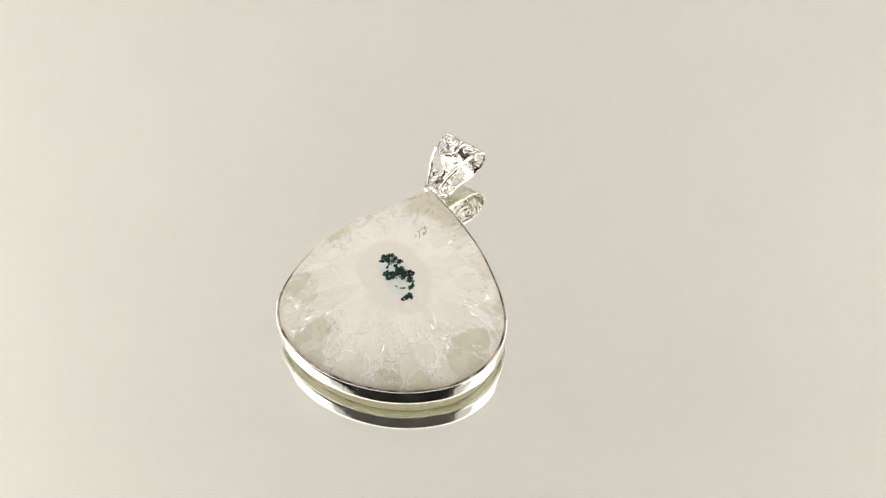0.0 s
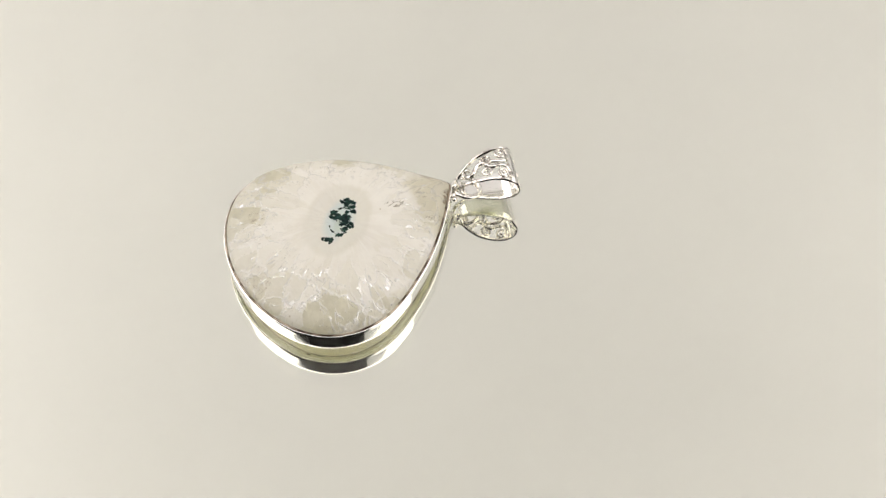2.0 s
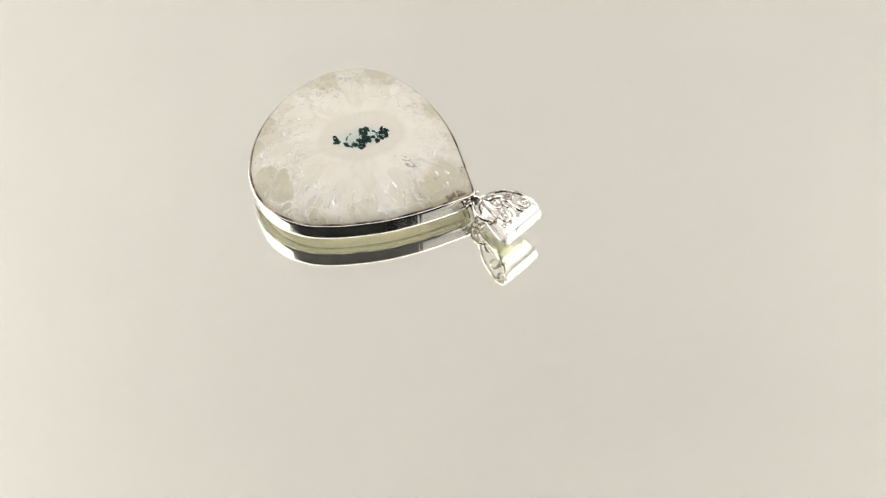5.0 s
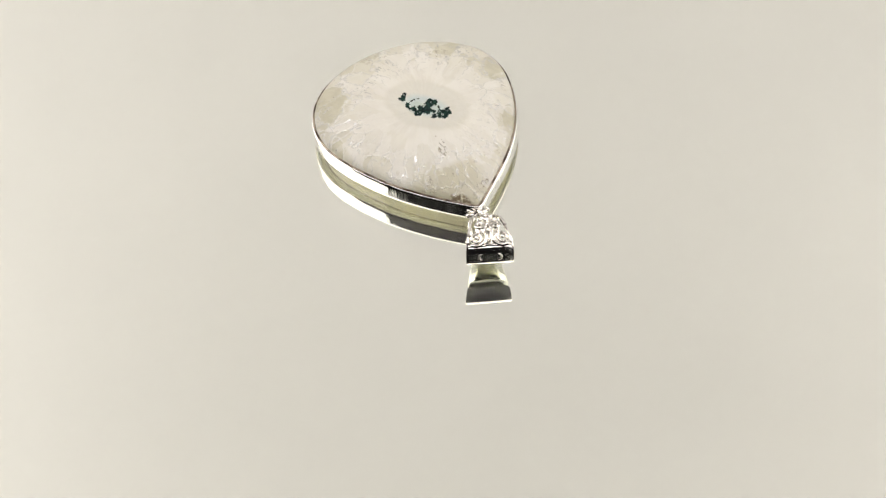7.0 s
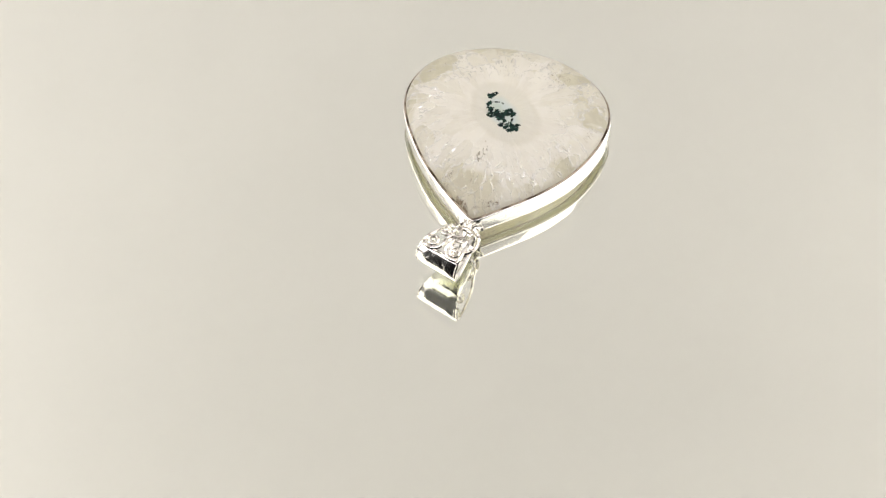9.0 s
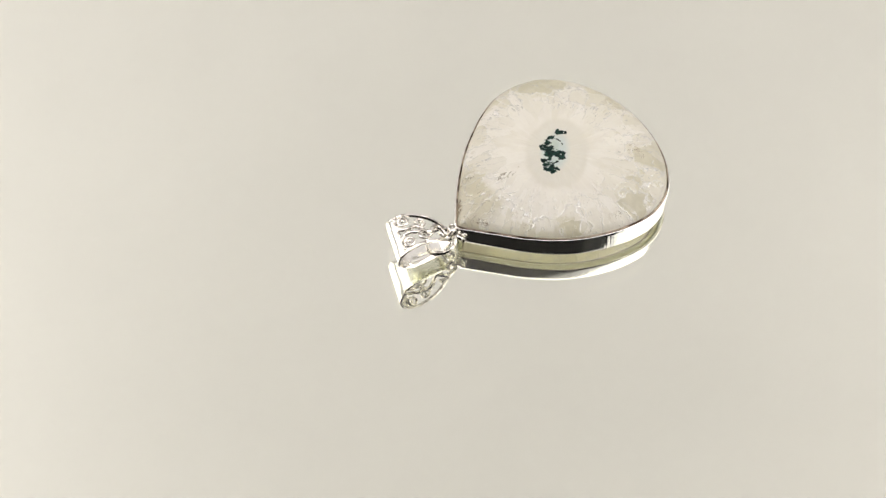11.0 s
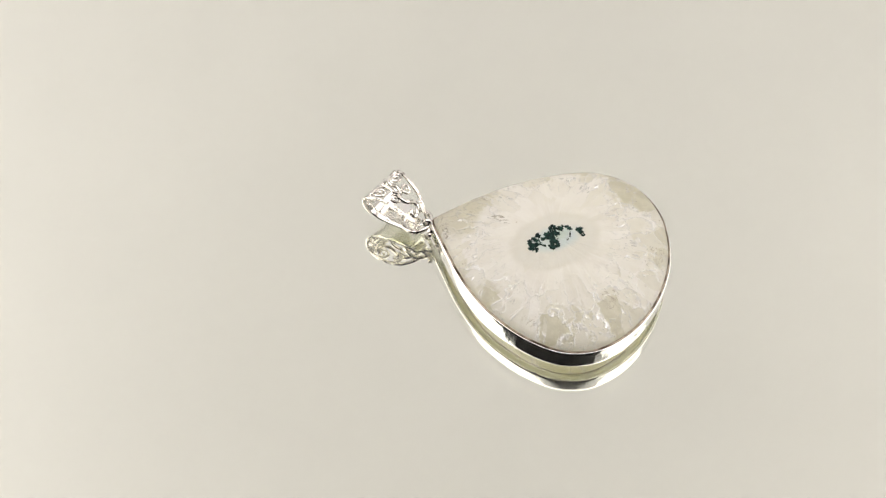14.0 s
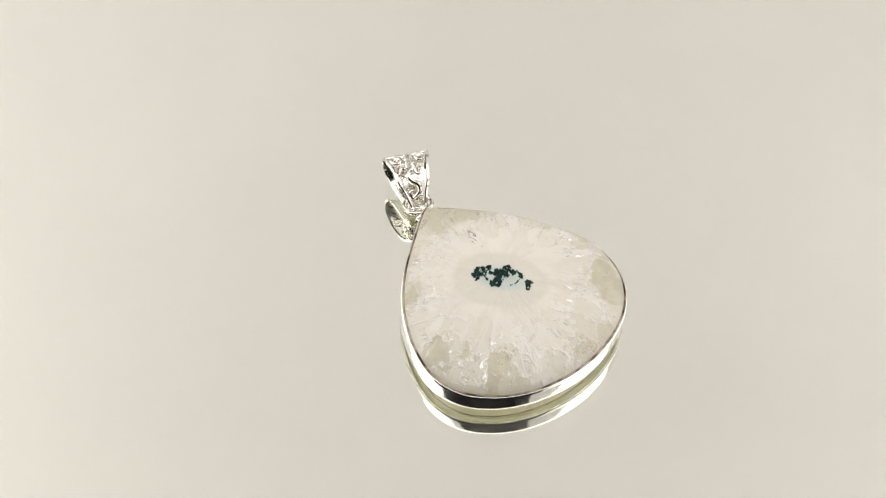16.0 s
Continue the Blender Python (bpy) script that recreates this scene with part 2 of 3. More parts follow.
    # rust-brown hair cracks and specks
    crk = n.noise(co, 380, 5, 0.62, 1.4).outputs[0]
    crack = n.ramp(n.math("ABSOLUTE", n.math("SUBTRACT", crk, 0.5)), 0.0, 0.014, 1.0, 0.0)
    point = n.ramp(sep.outputs[1], 0.009, 0.019, 0.0, 0.06)
    where = n.ramp(n.math("ADD", n.noise(co, 170, 2).outputs[0], point), 0.60, 0.67)
    where = n.math("MAXIMUM", where, n.math("MAXIMUM", patch(1.6, 12.3, 75, 2.6, 0.7), patch(5.9, 16.4, 110, 1.5, 0.5)))
    edge = n.ramp(radius, 0.008, 0.015)
    body = n.mix(n.math("MULTIPLY", n.math("MULTIPLY", crack, where), n.math("MULTIPLY", edge, 0.8)), body, (0.20, 0.13, 0.07, 1))
    drawn = n.vec("MULTIPLY", co, (1100.0, 2100.0, 1100.0))
    stain = n.ramp(n.noise(drawn, 1.0, 4, 0.65, 0.8).outputs[0], 0.44, 0.55)
    stain = n.math("MULTIPLY", stain, n.math("MAXIMUM", patch(2.6, 21.9, 130, 2.4, 0.9), n.math("MAXIMUM", patch(-2.9, 20.4, 30, 1.2, 0.5), n.math("MAXIMUM", patch(6.0, -17.4, 10, 1.2, 0.35), n.math("MAXIMUM", patch(0.8, -18.0, 0, 0.7, 0.3), patch(-6.4, -17.2, -20, 0.8, 0.3))))))
    body = n.mix(n.math("MULTIPLY", stain, 0.95), body, (0.13, 0.065, 0.015, 1))
    drawn = n.vec("MULTIPLY", co, (900.0, 330.0, 600.0))
    hairline = n.ramp(n.math("ABSOLUTE", n.math("SUBTRACT", n.noise(drawn, 1.0, 3, 0.6, 0.5).outputs[0], 0.52)), 0.0, 0.035, 1.0, 0.0)
    hairline = n.math("MULTIPLY", hairline, n.math("MAXIMUM", patch(1.6, 12.4, 75, 2.6, 0.8), patch(5.9, 16.4, 110, 1.5, 0.5)))
    body = n.mix(n.math("MULTIPLY", hairline, 0.9), body, (0.12, 0.08, 0.04, 1))
    speck = n.math("MULTIPLY", n.ramp(n.voronoi(co, 420).outputs["Distance"], 0.05, 0.09, 1.0, 0.0), n.ramp(n.noise(co, 90, 1).outputs[0], 0.5, 0.6))
    body = n.mix(n.math("MULTIPLY", speck, 0.6), body, (0.35, 0.27, 0.18, 1))
    h = n.math("ADD", n.math("MULTIPLY", thin_c[1], 0.45), n.math("MULTIPLY", fine, 0.35))
    h = n.math("ADD", h, n.math("MULTIPLY", n.math("MULTIPLY", flake_c[2], frost_glint), 1.2))
    nrm = n.bump(h, 0.55, 0.0005)
    p = n.principled(Base_Color=body, Roughness=n.ramp(frost_glint, 0.0, 1.0, 0.38, 0.08), Normal=nrm)
    p.inputs["Coat Weight"].default_value = 0.35
    p.inputs["Coat Roughness"].default_value = 0.05
    through_light = n.add("ShaderNodeBsdfTranslucent")
    n.link(n.mix(0.38, body, (1.0, 0.985, 0.86, 1)), through_light.inputs[0])
    n.link(nrm, through_light.inputs["Normal"])
    mixed = n.add("ShaderNodeMixShader")
    n.link(n.ramp(back, 0.0, 1.0, 0.52, 0.93), mixed.inputs[0])
    n.link(p.outputs[0], mixed.inputs[1])
    n.link(through_light.outputs[0], mixed.inputs[2])
    # mirror-like fracture planes, each tilted its own way
    tilt = n.vec("SCALE", n.vec("SUBTRACT", n.voronoi(flake_v, 1.0).outputs["Color"], (0.5, 0.5, 0.5)), 0.95)
    facet = n.vec("NORMALIZE", n.vec("ADD", n.add("ShaderNodeNewGeometry").outputs["Normal"], tilt))
    shine = n.add("ShaderNodeBsdfGlossy")
    shine.inputs["Roughness"].default_value = 0.08
    n.link(facet, shine.inputs["Normal"])
    fac = n.math("MULTIPLY", n.math("MAXIMUM", n.math("MULTIPLY", flake, outer), n.math("MULTIPLY", n.math("MULTIPLY", vein, outer), 0.5)), n.ramp(back, 0.0, 1.0, 0.34, 0.0))
    glint = n.add("ShaderNodeMixShader")
    n.link(fac, glint.inputs[0])
    n.link(mixed.outputs[0], glint.inputs[1])
    n.link(shine.outputs[0], glint.inputs[2])
    n.link(glint.outputs[0], n.out.inputs[0])
    return n.mat


def inclusion_material():
    n = Nodes("dark_green_mineral")
    co = n.coords()
    a = n.noise(co, 2600, 3).outputs[0]
    col = n.mix(n.ramp(a, 0.4, 0.7), (0.003, 0.010, 0.010, 1), (0.020, 0.062, 0.046, 1))
    n.principled(Base_Color=col, Roughness=0.7, Specular_IOR_Level=0.15)
    return n.mat


SILVER = silver_material("polished_silver", 0.13, 0.00022, 0.0, (0.895, 0.885, 0.84, 1))
SILVER_BAND = silver_material("rubbed_silver", 0.105, 0.00040, 0.0, (0.82, 0.815, 0.785, 1), True)
SILVER_CAST = silver_material("cast_silver", 0.11, 0.00010, 0.7, (0.84, 0.82, 0.765, 1))
TARNISH = tarnish_material()
FABRIC, BLACK, GREY = fabric_material(), dark_material(), grey_panel_material()
PANE, SILVERING = pane_material(), silvering_material()
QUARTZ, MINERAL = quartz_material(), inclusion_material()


# ---- mesh helpers ----
def finish(name, bm, material, smooth=True):
    bmesh.ops.recalc_face_normals(bm, faces=bm.faces[:])
    me = bpy.data.meshes.new(name)
    for f in bm.faces:
        f.smooth = smooth
    bm.to_mesh(me)
    bm.free()
    me.materials.append(material)
    return me


def part(name, bm, material, parent, label="", smooth=True):
    ob = new(name, finish(name, bm, material, smooth))
    ob.parent = parent
    return tagged(ob, label)


def structure(name, bm, material, label, category, smooth=True):
    return tagged(new(name, finish(name, bm, material, smooth)), label, category, kind="structure")


def loft(bm, rings, closed=True, caps=(False, False)):
    """Skin between rings of equally many points."""
    made = [[bm.verts.new(p) for p in ring] for ring in rings]
    count = len(made[0])
    for a, b in zip(made, made[1:]):
        for i in range(count if closed else count - 1):
            j = (i + 1) % count
            bm.faces.new((a[i], a[j], b[j], b[i]))
    if caps[0]:
        bm.faces.new(made[0][::-1])
    if caps[1]:
        bm.faces.new(made[-1])
    return made


def tube(bm, pts, r, closed=False, sides=8):
    """A round wire along a line of points; r may be a number or one radius a point."""
    pts = [Vector(p) for p in pts]
    count = len(pts)
    rings, up = [], None
    for i, p in enumerate(pts):
        a = pts[(i - 1) % count] if closed or i else p
        b = pts[(i + 1) % count] if closed or i < count - 1 else p
        d = (b - a).normalized()
        if up is None:
            up = d.orthogonal().normalized()
        up = (up - d * up.dot(d)).normalized()
        side = d.cross(up)
        rr = r[i] if isinstance(r, (list, tuple)) else r
        rings.append([p + rr * (math.cos(k * math.tau / sides) * up + math.sin(k * math.tau / sides) * side) for k in range(sides)])
    if closed:
        # match the seam's turn to the first ring
        best = min(range(sides), key=lambda k: (rings[-1][k] - rings[0][0]).length)
        loft(bm, rings)
        bm.verts.ensure_lookup_table()
        first, last = bm.verts[-count * sides:][:sides], bm.verts[-sides:]
        for k in range(sides):
            bm.faces.new((last[(k + best) % sides], last[(k + best + 1) % sides], first[(k + 1) % sides], first[k]))
    else:
        loft(bm, rings, caps=(True, True))


def ball(bm, centre, r, rings=6, sides=10, squash=1.0):
    m = Matrix.Translation(centre) @ Matrix.Diagonal((r, r, r * squash, 1))
    bmesh.ops.create_uvsphere(bm, u_segments=sides, v_segments=rings, radius=1.0, matrix=m)


def smooth_line(pts, steps, closed=False):
    """Catmull-Rom through the points."""
    pts = [Vector(p) for p in pts]
    count, out = len(pts), []
    for i in range(count if closed else count - 1):
        if closed:
            a, b, c, d = (pts[(i + k) % count] for k in (-1, 0, 1, 2))
        else:
            b, c = pts[i], pts[i + 1]
            a = pts[i - 1] if i else b * 2 - c
            d = pts[i + 2] if i + 2 < count else c * 2 - b
        for s in range(steps):
            t = s / steps
            out.append(0.5 * (2 * b + (c - a) * t + (2 * a - 5 * b + 4 * c - d) * t * t + (3 * b - a - 3 * c + d) * t ** 3))
    if not closed:
        out.append(pts[-1])
    return out


# ---- the tent ----
def light_tent():
    half, t = 0.48, 0.004
    prof = []
    prof.append((0.62, -0.012))
    prof.append((0.62, 0.20))
    for k in range(0, 19):
        a = radians(k * 5)
        prof.append((0.20 + 0.42 * math.cos(a), 0.22 + 0.42 * math.sin(a)))
    prof.append((0.0, 0.64))
    prof.append((-0.45, 0.64))
    bm = bmesh.new()
    inner = [[(-half, y, z), (half, y, z)] for y, z in prof]
    loft(bm, inner, closed=False)
    outer = [[(-half, y + (t if i < 10 else 0), z + t), (half, y + (t if i < 10 else 0), z + t)] for i, (y, z) in enumerate(prof)]
    loft(bm, outer, closed=False)
    structure("backdrop", bm, FABRIC, "white fabric sweep and roof of a photo tent", "backdrop")
    for name, sx in (("wall_left", -1), ("wall_right", 1)):
        bm = bmesh.new()
        bmesh.ops.create_cube(bm, size=1.0, matrix=Matrix.Translation((sx * (half + 0.010), 0.09, 0.314)) @ Matrix.Diagonal((0.006, 1.08, 0.656, 1)))
        structure(name, bm, FABRIC, "white fabric side wall of a photo tent", "wall", False)
    bm = bmesh.new()
    bmesh.ops.create_cube(bm, size=1.0, matrix=Matrix.Translation((0, 0.0, -0.0185)) @ Matrix.Diagonal((1.6, 1.6, 0.012, 1)))
    structure("floor", bm, FABRIC, "white table top under the mirror", "table top", False)


def front_panels():
    # dark panels added at the open front, behind the lens: black, then wider grey
    # stand-ins for camera and operator, so that the silver mirrors something dark
    for name, material, x0, x1, y, label in (("stand_in_dark", BLACK, -0.27, 0.105, -0.185, "added black panel at the open front of the tent, standing in for camera and operator"),
                                             ("stand_in_grey", GREY, -0.43, 0.150, -0.200, "added dark grey panel behind the black one, to soften its reflection")):
        bm = bmesh.new()
        bmesh.ops.create_cube(bm, size=1.0, matrix=Matrix.Translation(((x0 + x1) / 2, y, 0.209)) @ Matrix.Diagonal((x1 - x0, 0.006, 0.442, 1)))
        bmesh.ops.bevel(bm, geom=bm.edges[:], offset=0.002, segments=2, affect="EDGES")
        structure(name, bm, material, label, "screen", False)


# ---- the mirror turntable ----
def disc(bm, r, z0, z1, sides=128, bevel=0.0):
    rings = []
    for rr, z in ((r - bevel, z0), (r, z0 + bevel), (r, z1 - bevel), (r - bevel, z1)) if bevel else ((r, z0), (r, z1)):
        rings.append([(rr * math.cos(k * math.tau / sides), rr * math.sin(k * math.tau / sides), z) for k in range(sides)])
    loft(bm, rings, caps=(True, True))


def mirror_turntable():
    root = tagged(new("mirror_turntable"), "round back-silvered glass mirror turning under the pendant", "turntable")
    bm = bmesh.new()
    disc(bm, 0.300, -0.0022, 0.0)
    part("glass_plate", bm, PANE, root, "clear glass plate, faintly yellow-green", False)
    bm = bmesh.new()
    disc(bm, 0.2999, -0.0027, -0.0023)
    part("silvering", bm, SILVERING, root, "silvered back of the mirror", False)
    bm = bmesh.new()
    disc(bm, 0.290, -0.0125, -0.0028, bevel=0.001)
    part("base", bm, BLACK, root, "black plastic turntable base")
    return root


# ---- the pendant: metres, its stone about the origin, y towards the point of the drop, z up from the glass ----
RADII = (24.2, 20.45, 18.45, 17.5, 17.3, 17.95, 19.15, 20.0, 20.2, 19.7, 18.85, 18.3, 18.05, 18.2, 18.7, 19.4, 20.0, 19.7, 18.65, 17.85, 17.6, 17.8, 18.65, 20.4)


def drop_outline(per=6):
    pts = [Vector((r * 0.001 * math.sin(radians(15 * i)), r * 0.001 * math.cos(radians(15 * i)), 0)) for i, r in enumerate(RADII)]
    line = smooth_line(pts + [pts[0]], per)
    line = line[:-1]
    # the point of the drop is a little blunt
    line[0] = line[0] * 0.6 + (line[1] + line[-1]) * 0.2
    return line


OUTLINE = drop_outline()


def lean(p):
    """How far the foot of the band stands out from its upper edge: it leans out, but for one side where it leans in."""
    side = max(0.0, (p.y * 0.34 - p.x * 0.94) / p.length)
    return -0.00006 + 0.00052 * side ** 1.8


def inset(d, z=RIM):
    """The drop's outline at height z, moved inwards by d metres."""
    count, out = len(OUTLINE), []
    for i, p in enumerate(OUTLINE):
        a, b = OUTLINE[i - 1], OUTLINE[(i + 1) % count]
        tan = (b - a).normalized()
        out.append(p + Vector((tan.y, -tan.x, 0)) * (d - lean(p) * (1 - z / RIM)))
    return out


def level(ring, z, wobble=0.0):
    return [(p.x, p.y, z + (noise.noise(Vector((p.x * 900, p.y * 900, z * 200))) * wobble if wobble else 0)) for p in ring]


def build_stone(parent):
    bm = bmesh.new()
    rings = [level(inset(0.0016, 0.0), 0.0004), level(inset(0.0010, 0.0012), 0.0012), level(inset(0.00022), RIM - 0.0004)]
    base = inset(0.00022)
    for s, z in ((0.992, 0.0040), (0.977, 0.0046), (0.948, 0.0050), (0.895, 0.0055), (0.825, 0.0060), (0.725, 0.0068), (0.60, 0.0072), (0.45, 0.0076), (0.28, 0.0078), (0.1, 0.0078)):
        rings.append([(p.x * s, p.y * s, z + noise.noise(Vector((p.x * s * 420, p.y * s * 420, 3))) * 0.00014) for p in base])
    loft(bm, rings, caps=(True, True))
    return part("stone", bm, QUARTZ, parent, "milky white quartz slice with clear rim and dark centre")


def build_bezel(parent):
    bm = bmesh.new()
    prof = ((0.0013, 0.0004), (0.00115, 0.00008), (0.0006, 0.00002), (0.0001, 0.0), (-0.00018, 0.00006), (-0.00024, 0.00018), (-0.00026, 0.0006), (-0.00027, 0.0015), (-0.00027, 0.0022), (-0.00026, 0.0030), (-0.00024, RIM - 0.00015), (-0.00019, RIM - 0.00005),
            (-0.0001, RIM), (0.0, RIM - 0.00005), (0.00002, RIM - 0.0003), (0.0001, 0.0020), (0.0008, 0.0008), (0.0013, 0.0006))
    rings = [level(inset(d, z), z) for d, z in prof]
    rings.append(rings[0])
    loft(bm, rings)
    bmesh.ops.remove_doubles(bm, verts=bm.verts[:], dist=1e-7)
    bezel = part("bezel", bm, SILVER_BAND, parent, "polished silver bezel band")
    bm = bmesh.new()
    tube(bm, [Vector((p.x, p.y, RIM - 0.00002)) for p in inset(0.00016)], 0.00019, closed=True, sides=6)
    for x, y in ((-0.0066, 0.0178), (0.0140, -0.0127)):
        spot = bmesh.new()
        ball(spot, (x, y, 0.00010), 0.00030, squash=0.4)
        part("tarnish_spot", spot, TARNISH, bezel, "small dark pit in the lower edge")
    part("tarnish_line", bm, TARNISH, bezel, "dark tarnished line between bezel and stone")
    for name, d, z, r, label in (("lower_edge_line", -0.00012, 0.00009, 0.00009, "thin dark line along the lower edge"), ("back_seam", 0.0013, 0.00030, 0.00013, "dark seam between back lip and stone")):
        bm = bmesh.new()
        tube(bm, [Vector((p.x, p.y, z)) for p in inset(d, z)], r, closed=True, sides=6)
        part(name, bm, TARNISH, bezel, label)
    return bezel


# strands of the dark mineral, as points in mm on the stone, and their half width
STRANDS = ((1.00, (-0.8, 2.1), (0.3, 2.3), (1.4, 2.2)),
           (0.55, (-1.4, 1.4), (-0.4, 1.5)),
           (0.50, (-2.9, 4.7), (-2.2, 4.4)),
           (0.30, (-1.6, 4.6), (-0.6, 3.4)),
           (0.61, (-3.7, 4.9), (-2.6, 5.3), (-1.7, 5.3), (-1.2, 4.9)),
           (0.58, (-0.4, 4.6), (-0.3, 4.0)),
           (0.41, (-1.3, 5.0), (-0.4, 4.5)),
           (0.43, (-3.5, 4.9), (-3.3, 3.8)),
           (0.24, (-2.4, 4.7), (-2.2, 3.8), (-2.2, 3.0)),
           (0.17, (-2.8, 5.1), (-1.8, 4.5), (-1.7, 3.7)),
           (0.65, (-0.3, 2.9), (0.9, 3.0), (2.1, 2.9)),
           (0.58, (1.4, 2.0), (0.1, 1.5), (-1.3, 0.9)),
           (0.61, (0.1, 2.4), (-0.7, 1.9), (-2.0, 1.8)),
           (0.43, (0.3, 3.4), (-0.3, 2.9)),
           (0.61, (-2.1, 1.8), (-1.3, 0.9)),
           (0.52, (2.0, 2.9), (2.1, 2.0), (2.2, 1.1)),
           (0.49, (2.1, 1.6), (2.9, 1.0), (2.8, -0.0)),
           (0.06, (2.8, 0.0), (2.0, -0.4), (1.0, -0.6), (0.3, -0.4)),
           (0.43, (2.8, -1.4), (3.5, -1.9)),
           (0.49, (2.8, -1.9), (2.0, -2.7)))


def stone_top(x, y):
    """Height of the stone's dome over a place near its middle."""
    d = math.hypot(x, y)
    return 0.00790 - 0.0004 * (d / 0.010) ** 2


def build_inclusion(stone):
    """Moss-like growth: each grain sits beside an earlier one of its strand."""
    rnd = random.Random(5)
    seed = bmesh.new()
    bmesh.ops.create_icosphere(seed, subdivisions=1, radius=1.0)
    seed.verts.index_update()
    shape, faces = [v.co.copy() for v in seed.verts], [[v.index for v in f.verts] for f in seed.faces]
    seed.free()
    verts, polys = [], []
    for half, *pts in STRANDS:
        line = smooth_line([(x, y, 0) for x, y in pts], 8)
        length = sum((b - a).length for a, b in zip(line, line[1:])) + half
        grains = line[::3]
        for _ in range(int(200 * length * half) + 6):
            root, a = rnd.choice(grains), rnd.random() * math.tau
            p = root + Vector((math.cos(a), math.sin(a), 0)) * rnd.uniform(0.10, 0.20)
            if min((p - q).length for q in line) < half * rnd.uniform(0.75, 1.3):
                grains.append(p)
        for p in grains:
            # small gaps of clear stone stay open between the grains
            if noise.noise(Vector((p.x * 2.6, p.y * 2.6, 1.7))) > 0.30:
                continue
            x, y, r = p.x * 0.001, p.y * 0.001, rnd.uniform(0.00008, 0.00017)
            turn = Matrix.Rotation(rnd.random() * math.tau, 4, "Z")
            m = Matrix.Translation((x, y, stone_top(x, y) + rnd.uniform(-0.00004, 0.00003))) @ turn @ Matrix.Diagonal((r, r * rnd.uniform(0.5, 1.5), 0.00009, 1))
            first = len(verts)
            verts += [m @ v for v in shape]
            polys += [[first + i for i in f] for f in faces]
    me = bpy.data.meshes.new("inclusion")
    me.from_pydata(verts, [], polys)
    me.materials.append(MINERAL)
    ob = new("inclusion", me)
    ob.parent = stone
    return tagged(ob, "dark green dendritic mineral in the middle")


BAIL_TURN = -21.0


def bail_profile(s):
    """Front of the bail's loop: s from the ring end (0) to the lower outer end (1); returns distance along, height, half width."""
    pts = ((1.9, 2.6, 1.3), (3.4, 4.3, 1.9), (5.2, 5.6, 2.7), (7.4, 6.45, 3.2), (9.5, 6.5, 3.7), (11.2, 5.75, 3.95), (12.1, 4.5, 4.05), (12.1, 2.7, 3.95), (11.1, 1.15, 3.6))
    k = min(s, 0.9999) * (len(pts) - 1)
    i, f = int(k), k - int(k)
    a = [Vector(pts[max(0, min(len(pts) - 1, i + j))]) for j in (-1, 0, 1, 2)]
    q = 0.5 * (2 * a[1] + (a[2] - a[0]) * f + (2 * a[0] - 5 * a[1] + 4 * a[2] - a[3]) * f * f + (3 * a[1] - a[0] - 3 * a[2] + a[3]) * f ** 3)
    return Vector((q.x, q.y * 1.03, q.z)) * 0.001


def on_bail(s, v, lift=0.0):
    q = bail_profile(s)
    e = bail_profile(min(1, s + 0.01)) - bail_profile(max(0, s - 0.01))
    nrm = Vector((-e.y, e.x)).normalized()
    return Vector((v * q.z, q.x + nrm.x * lift, q.y + nrm.y * lift))


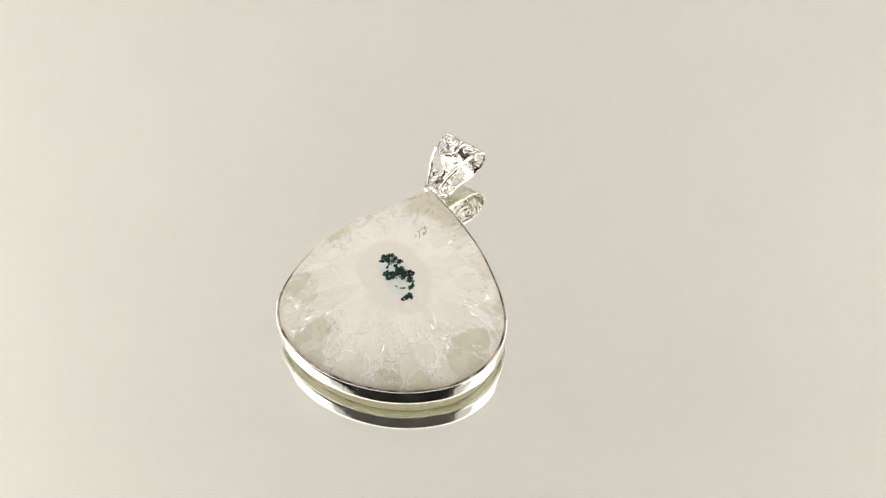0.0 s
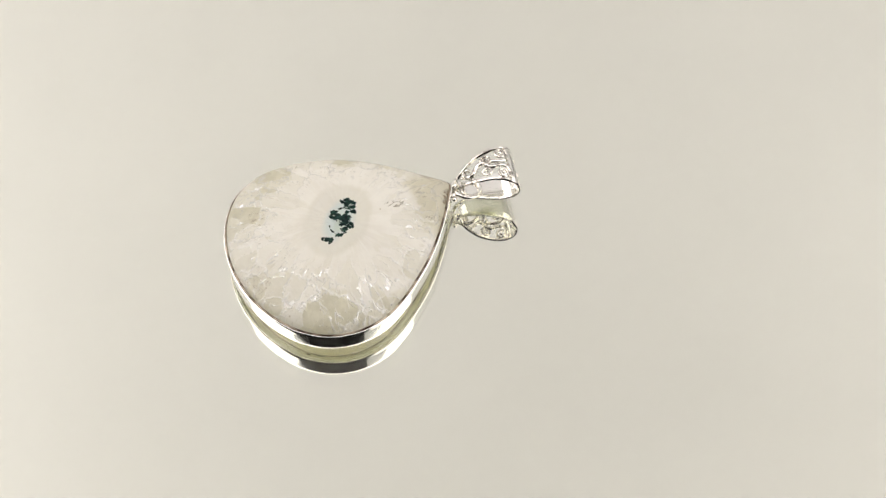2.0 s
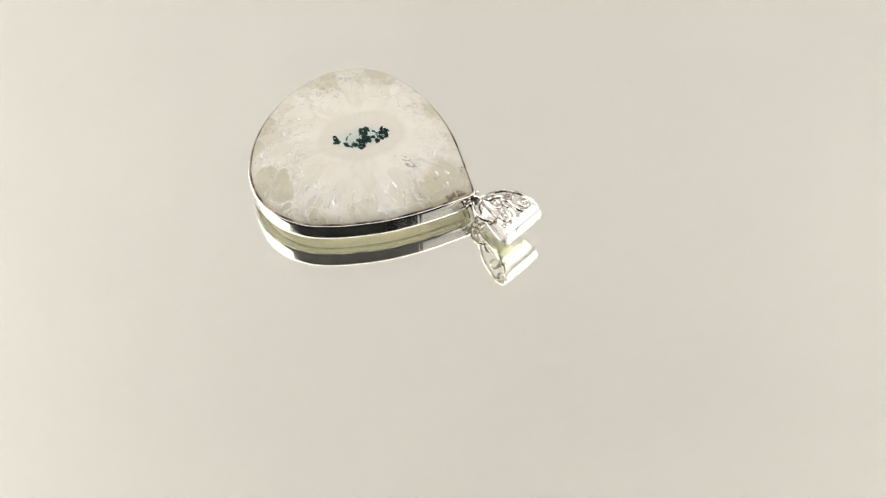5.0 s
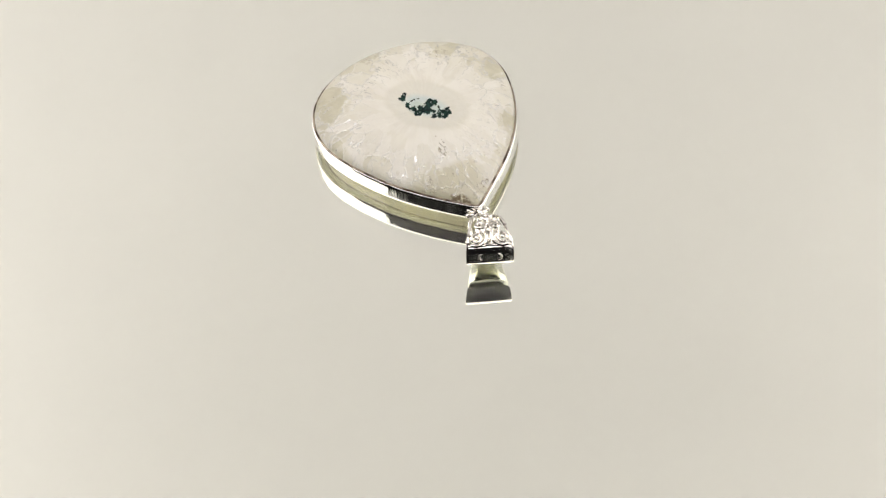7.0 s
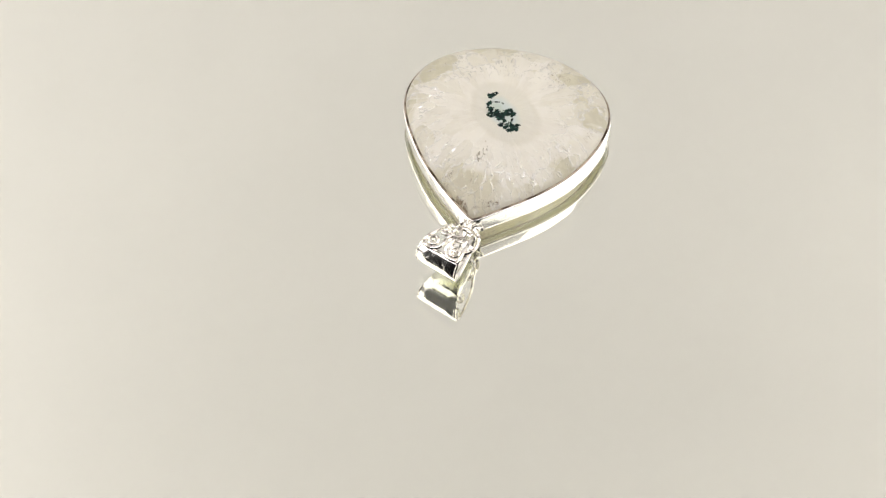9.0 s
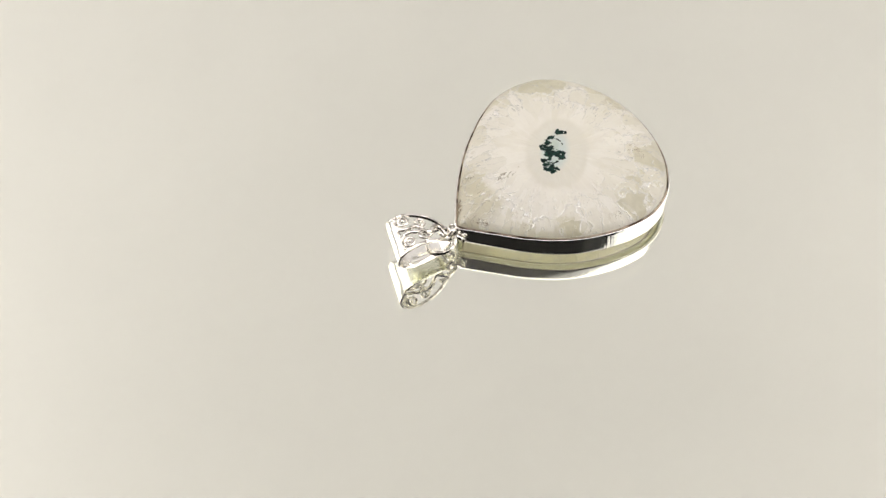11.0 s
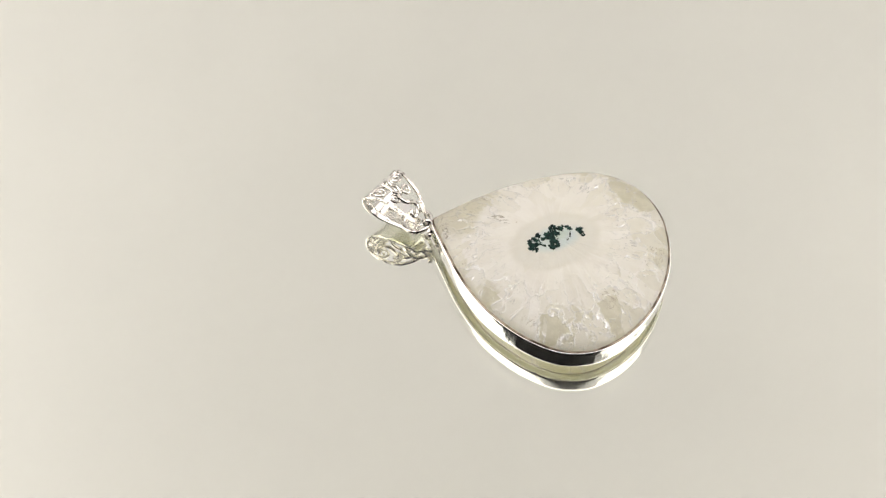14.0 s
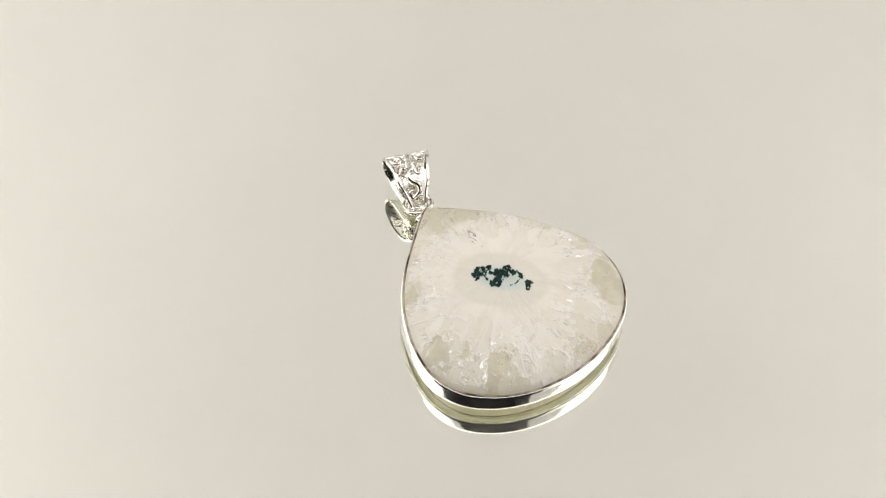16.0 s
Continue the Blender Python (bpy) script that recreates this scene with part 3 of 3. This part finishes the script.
def build_bail(parent):
    bail = new("bail")
    bail.parent = parent
    bail.matrix_basis = pose(-0.0008, 0.0239, 0, 0, 0, BAIL_TURN)
    tagged(bail, "silver filigree bail lying tilted on the mirror")
    # the plain strap: under the loop and up round its outer end
    prof = [bail_profile(0.60 + 0.40 * k / 12) for k in range(13)]
    prof += [Vector(p) * 0.001 for p in ((9.4, 0.42, 3.3), (7.4, 0.25, 2.8), (5.2, 0.25, 2.3), (3.5, 0.4, 1.85), (2.4, 1.1, 1.45), (1.9, 2.2, 1.3))]
    bm = bmesh.new()
    rings = []
    for i, q in enumerate(prof):
        a, b = prof[max(0, i - 1)], prof[min(len(prof) - 1, i + 1)]
        d = Vector((b.x - a.x, b.y - a.y)).normalized()
        nx, nz = -d.y * 0.0002, d.x * 0.0002
        across = (-1.0, -0.985, -0.93, -0.5, 0.0, 0.5, 0.93, 0.985, 1.0)
        ring = [(v * q.z, q.x + nx * (1 - abs(v) ** 40), q.y + nz * (1 - abs(v) ** 40)) for v in across]
        ring += [(v * q.z, q.x - nx * (1 - abs(v) ** 40), q.y - nz * (1 - abs(v) ** 40)) for v in across[-2:0:-1]]
        rings.append(ring)
    loft(bm, rings, caps=(True, True))
    part("strap", bm, SILVER, bail, "plain polished silver strap")
    for sx in (-1, 1):
        bm = bmesh.new()
        rings = []
        for k in range(49):
            edge, q = on_bail(k / 48, sx), bail_profile(k / 48)
            out = on_bail(k / 48, sx, 0.001) - edge
            # flat band on edge: sheer outer wall, flat top, slightly eased corners
            top, low = (0.24, -0.28) if k < 28 else (0.14, -0.20)
            sec = ((0.10, top), (0.14, top - 0.04), (0.14, low + 0.04), (0.10, low), (-0.30, low), (-0.34, low + 0.04), (-0.34, top - 0.04), (-0.30, top + 0.02), (-0.12, top + 0.05))
            rings.append([edge + Vector((sx * a * 0.001, 0, 0)) + out * b for a, b in (sec if sx > 0 else sec[::-1])])
        loft(bm, rings, caps=(True, True))
        part("side_rail", bm, SILVER_CAST, bail, smooth=False)

    def wire(name, uv, r=0.00034, steps=8, lift=0.0001):
        bm = bmesh.new()
        line = smooth_line([(a, b, 0) for a, b in uv], steps)
        tube(bm, [on_bail(p.x, p.y, lift) for p in line], r)
        part(name, bm, SILVER_CAST, bail)

    def ring_bead(s, v, rs, r=0.00027):
        q = bail_profile(s)
        bm = bmesh.new()
        pts = [on_bail(s + rs / 0.0165 * math.sin(k * math.tau / 14), v + rs / q.z * math.cos(k * math.tau / 14), 0.0001) for k in range(14)]
        tube(bm, pts, r, closed=True)
        part("scroll_ring", bm, SILVER_CAST, bail)
        bm = bmesh.new()
        ball(bm, on_bail(s, v, 0.00020), rs * 0.42)
        part("bead", bm, SILVER_CAST, bail)

    wire("s_scroll", ((0.10, -0.1), (0.14, 0.35), (0.20, 0.30), (0.26, -0.15), (0.32, -0.25), (0.36, 0.0)), 0.00042)
    wire("curl", ((0.10, -0.1), (0.09, -0.45), (0.14, -0.5), (0.16, -0.2)))
    for sx in (-1, 1):
        wire("fork", ((0.34, 0.0), (0.40, sx * 0.18), (0.47, sx * 0.12), (0.55, sx * 0.18), (0.60, sx * 0.5), (0.59, sx * 0.85)))
        ring_bead(0.345, sx * 0.45, 0.00070)
        ring_bead(0.51, sx * 0.60, 0.00085)
        wire("end_scroll", ((0.71, sx * 0.34), (0.74, sx * 0.46), (0.78, sx * 0.46), (0.80, sx * 0.36)), 0.00019)
    bm = bmesh.new()
    ball(bm, on_bail(0.35, 0.0, 0.0002), 0.00045)
    part("bead", bm, SILVER_CAST, bail)
    wire("cross_bar", ((0.60, -0.95), (0.605, -0.4), (0.59, 0), (0.605, 0.4), (0.60, 0.95)), 0.00022)
    return bail


def build_pendant():
    root = tagged(new("pendant"), "drop-shaped silver pendant with milky quartz lying on mirror", "pendant")
    build_inclusion(build_stone(root))
    build_bezel(root)
    # solder tube at the point and the small ring through the bail
    bm = bmesh.new()
    ring = [(0.0002 + 0.0, 0.0246 + 0.00085 * math.cos(k * math.tau / 24), 0.0021 + 0.00085 * math.sin(k * math.tau / 24)) for k in range(24)]
    tube(bm, ring, 0.00042, closed=True)
    part("fixed_ring", bm, SILVER_CAST, root, "small silver ring soldered to the point")
    bm = bmesh.new()
    tube(bm, [(-0.0017, 0.0238, 0.0016), (-0.0008, 0.0242, 0.0017), (0.0, 0.0244, 0.0017), (0.0009, 0.0241, 0.0017), (0.0019, 0.0236, 0.0016)], 0.00042)
    part("solder_bar", bm, SILVER_CAST, root, "short silver bar across the point")
    for x, y in ((-0.0018, 0.0238), (0.0020, 0.0236)):
        bm = bmesh.new()
        ball(bm, (x, y, 0.0016), 0.00048)
        part("solder_bead", bm, SILVER_CAST, root)
    bm = bmesh.new()
    ring = []
    for k in range(36):
        c, w = math.cos(k * math.tau / 36), math.sin(k * math.tau / 36)
        ring.append(Vector((0.0006, 0.0269, 0.00138)) + Vector((0.0025 * c, 0.0025 * w, -0.00055 * w)))
    tube(bm, ring, 0.00038, closed=True)
    part("jump_ring", bm, SILVER_CAST, root, "open silver jump ring")
    build_bail(root)
    return root


light_tent()
front_panels()
turntable = mirror_turntable()
pendant = build_pendant()


# ---- turning ----
CENTRE = (-0.020796, -0.007403)
BASE_TURN = 30.75 - 90
TURNS = ((0.0, 44.89), (0.5, 36.31), (1.0, 24.13), (1.5, 13.01), (2.0, 0.0), (2.5, -9.16), (3.0, -18.71), (3.5, -27.87), (4.0, -36.95),
         (4.5, -46.3), (5.0, -55.9), (5.5, -65.6), (6.0, -75.4), (6.5, -85.20), (7.0, -94.75), (7.5, -105.35), (8.0, -116.15),
         (8.5, -124.9), (9.0, -135.4), (9.5, -144.9), (10.0, -154.2), (10.5, -163.4), (11.0, -172.5), (11.5, -182.05), (12.0, -192.03),
         (12.5, -201.32), (13.0, -211.56), (13.5, -219.61), (14.0, -229.2), (14.5, -238.51), (15.0, -247.25), (15.5, -255.52), (16.0, -264.68))


def motions():
    walk(turntable, [(t, pose(0, 0, 0, 0, 0, a)) for t, a in TURNS])
    rows = []
    for t, a in TURNS:
        c, s = math.cos(radians(a)), math.sin(radians(a))
        rows.append((t, pose(CENTRE[0] * c - CENTRE[1] * s, CENTRE[0] * s + CENTRE[1] * c, 0, 0, 0, a + BASE_TURN)))
    walk(pendant, rows)


motions()
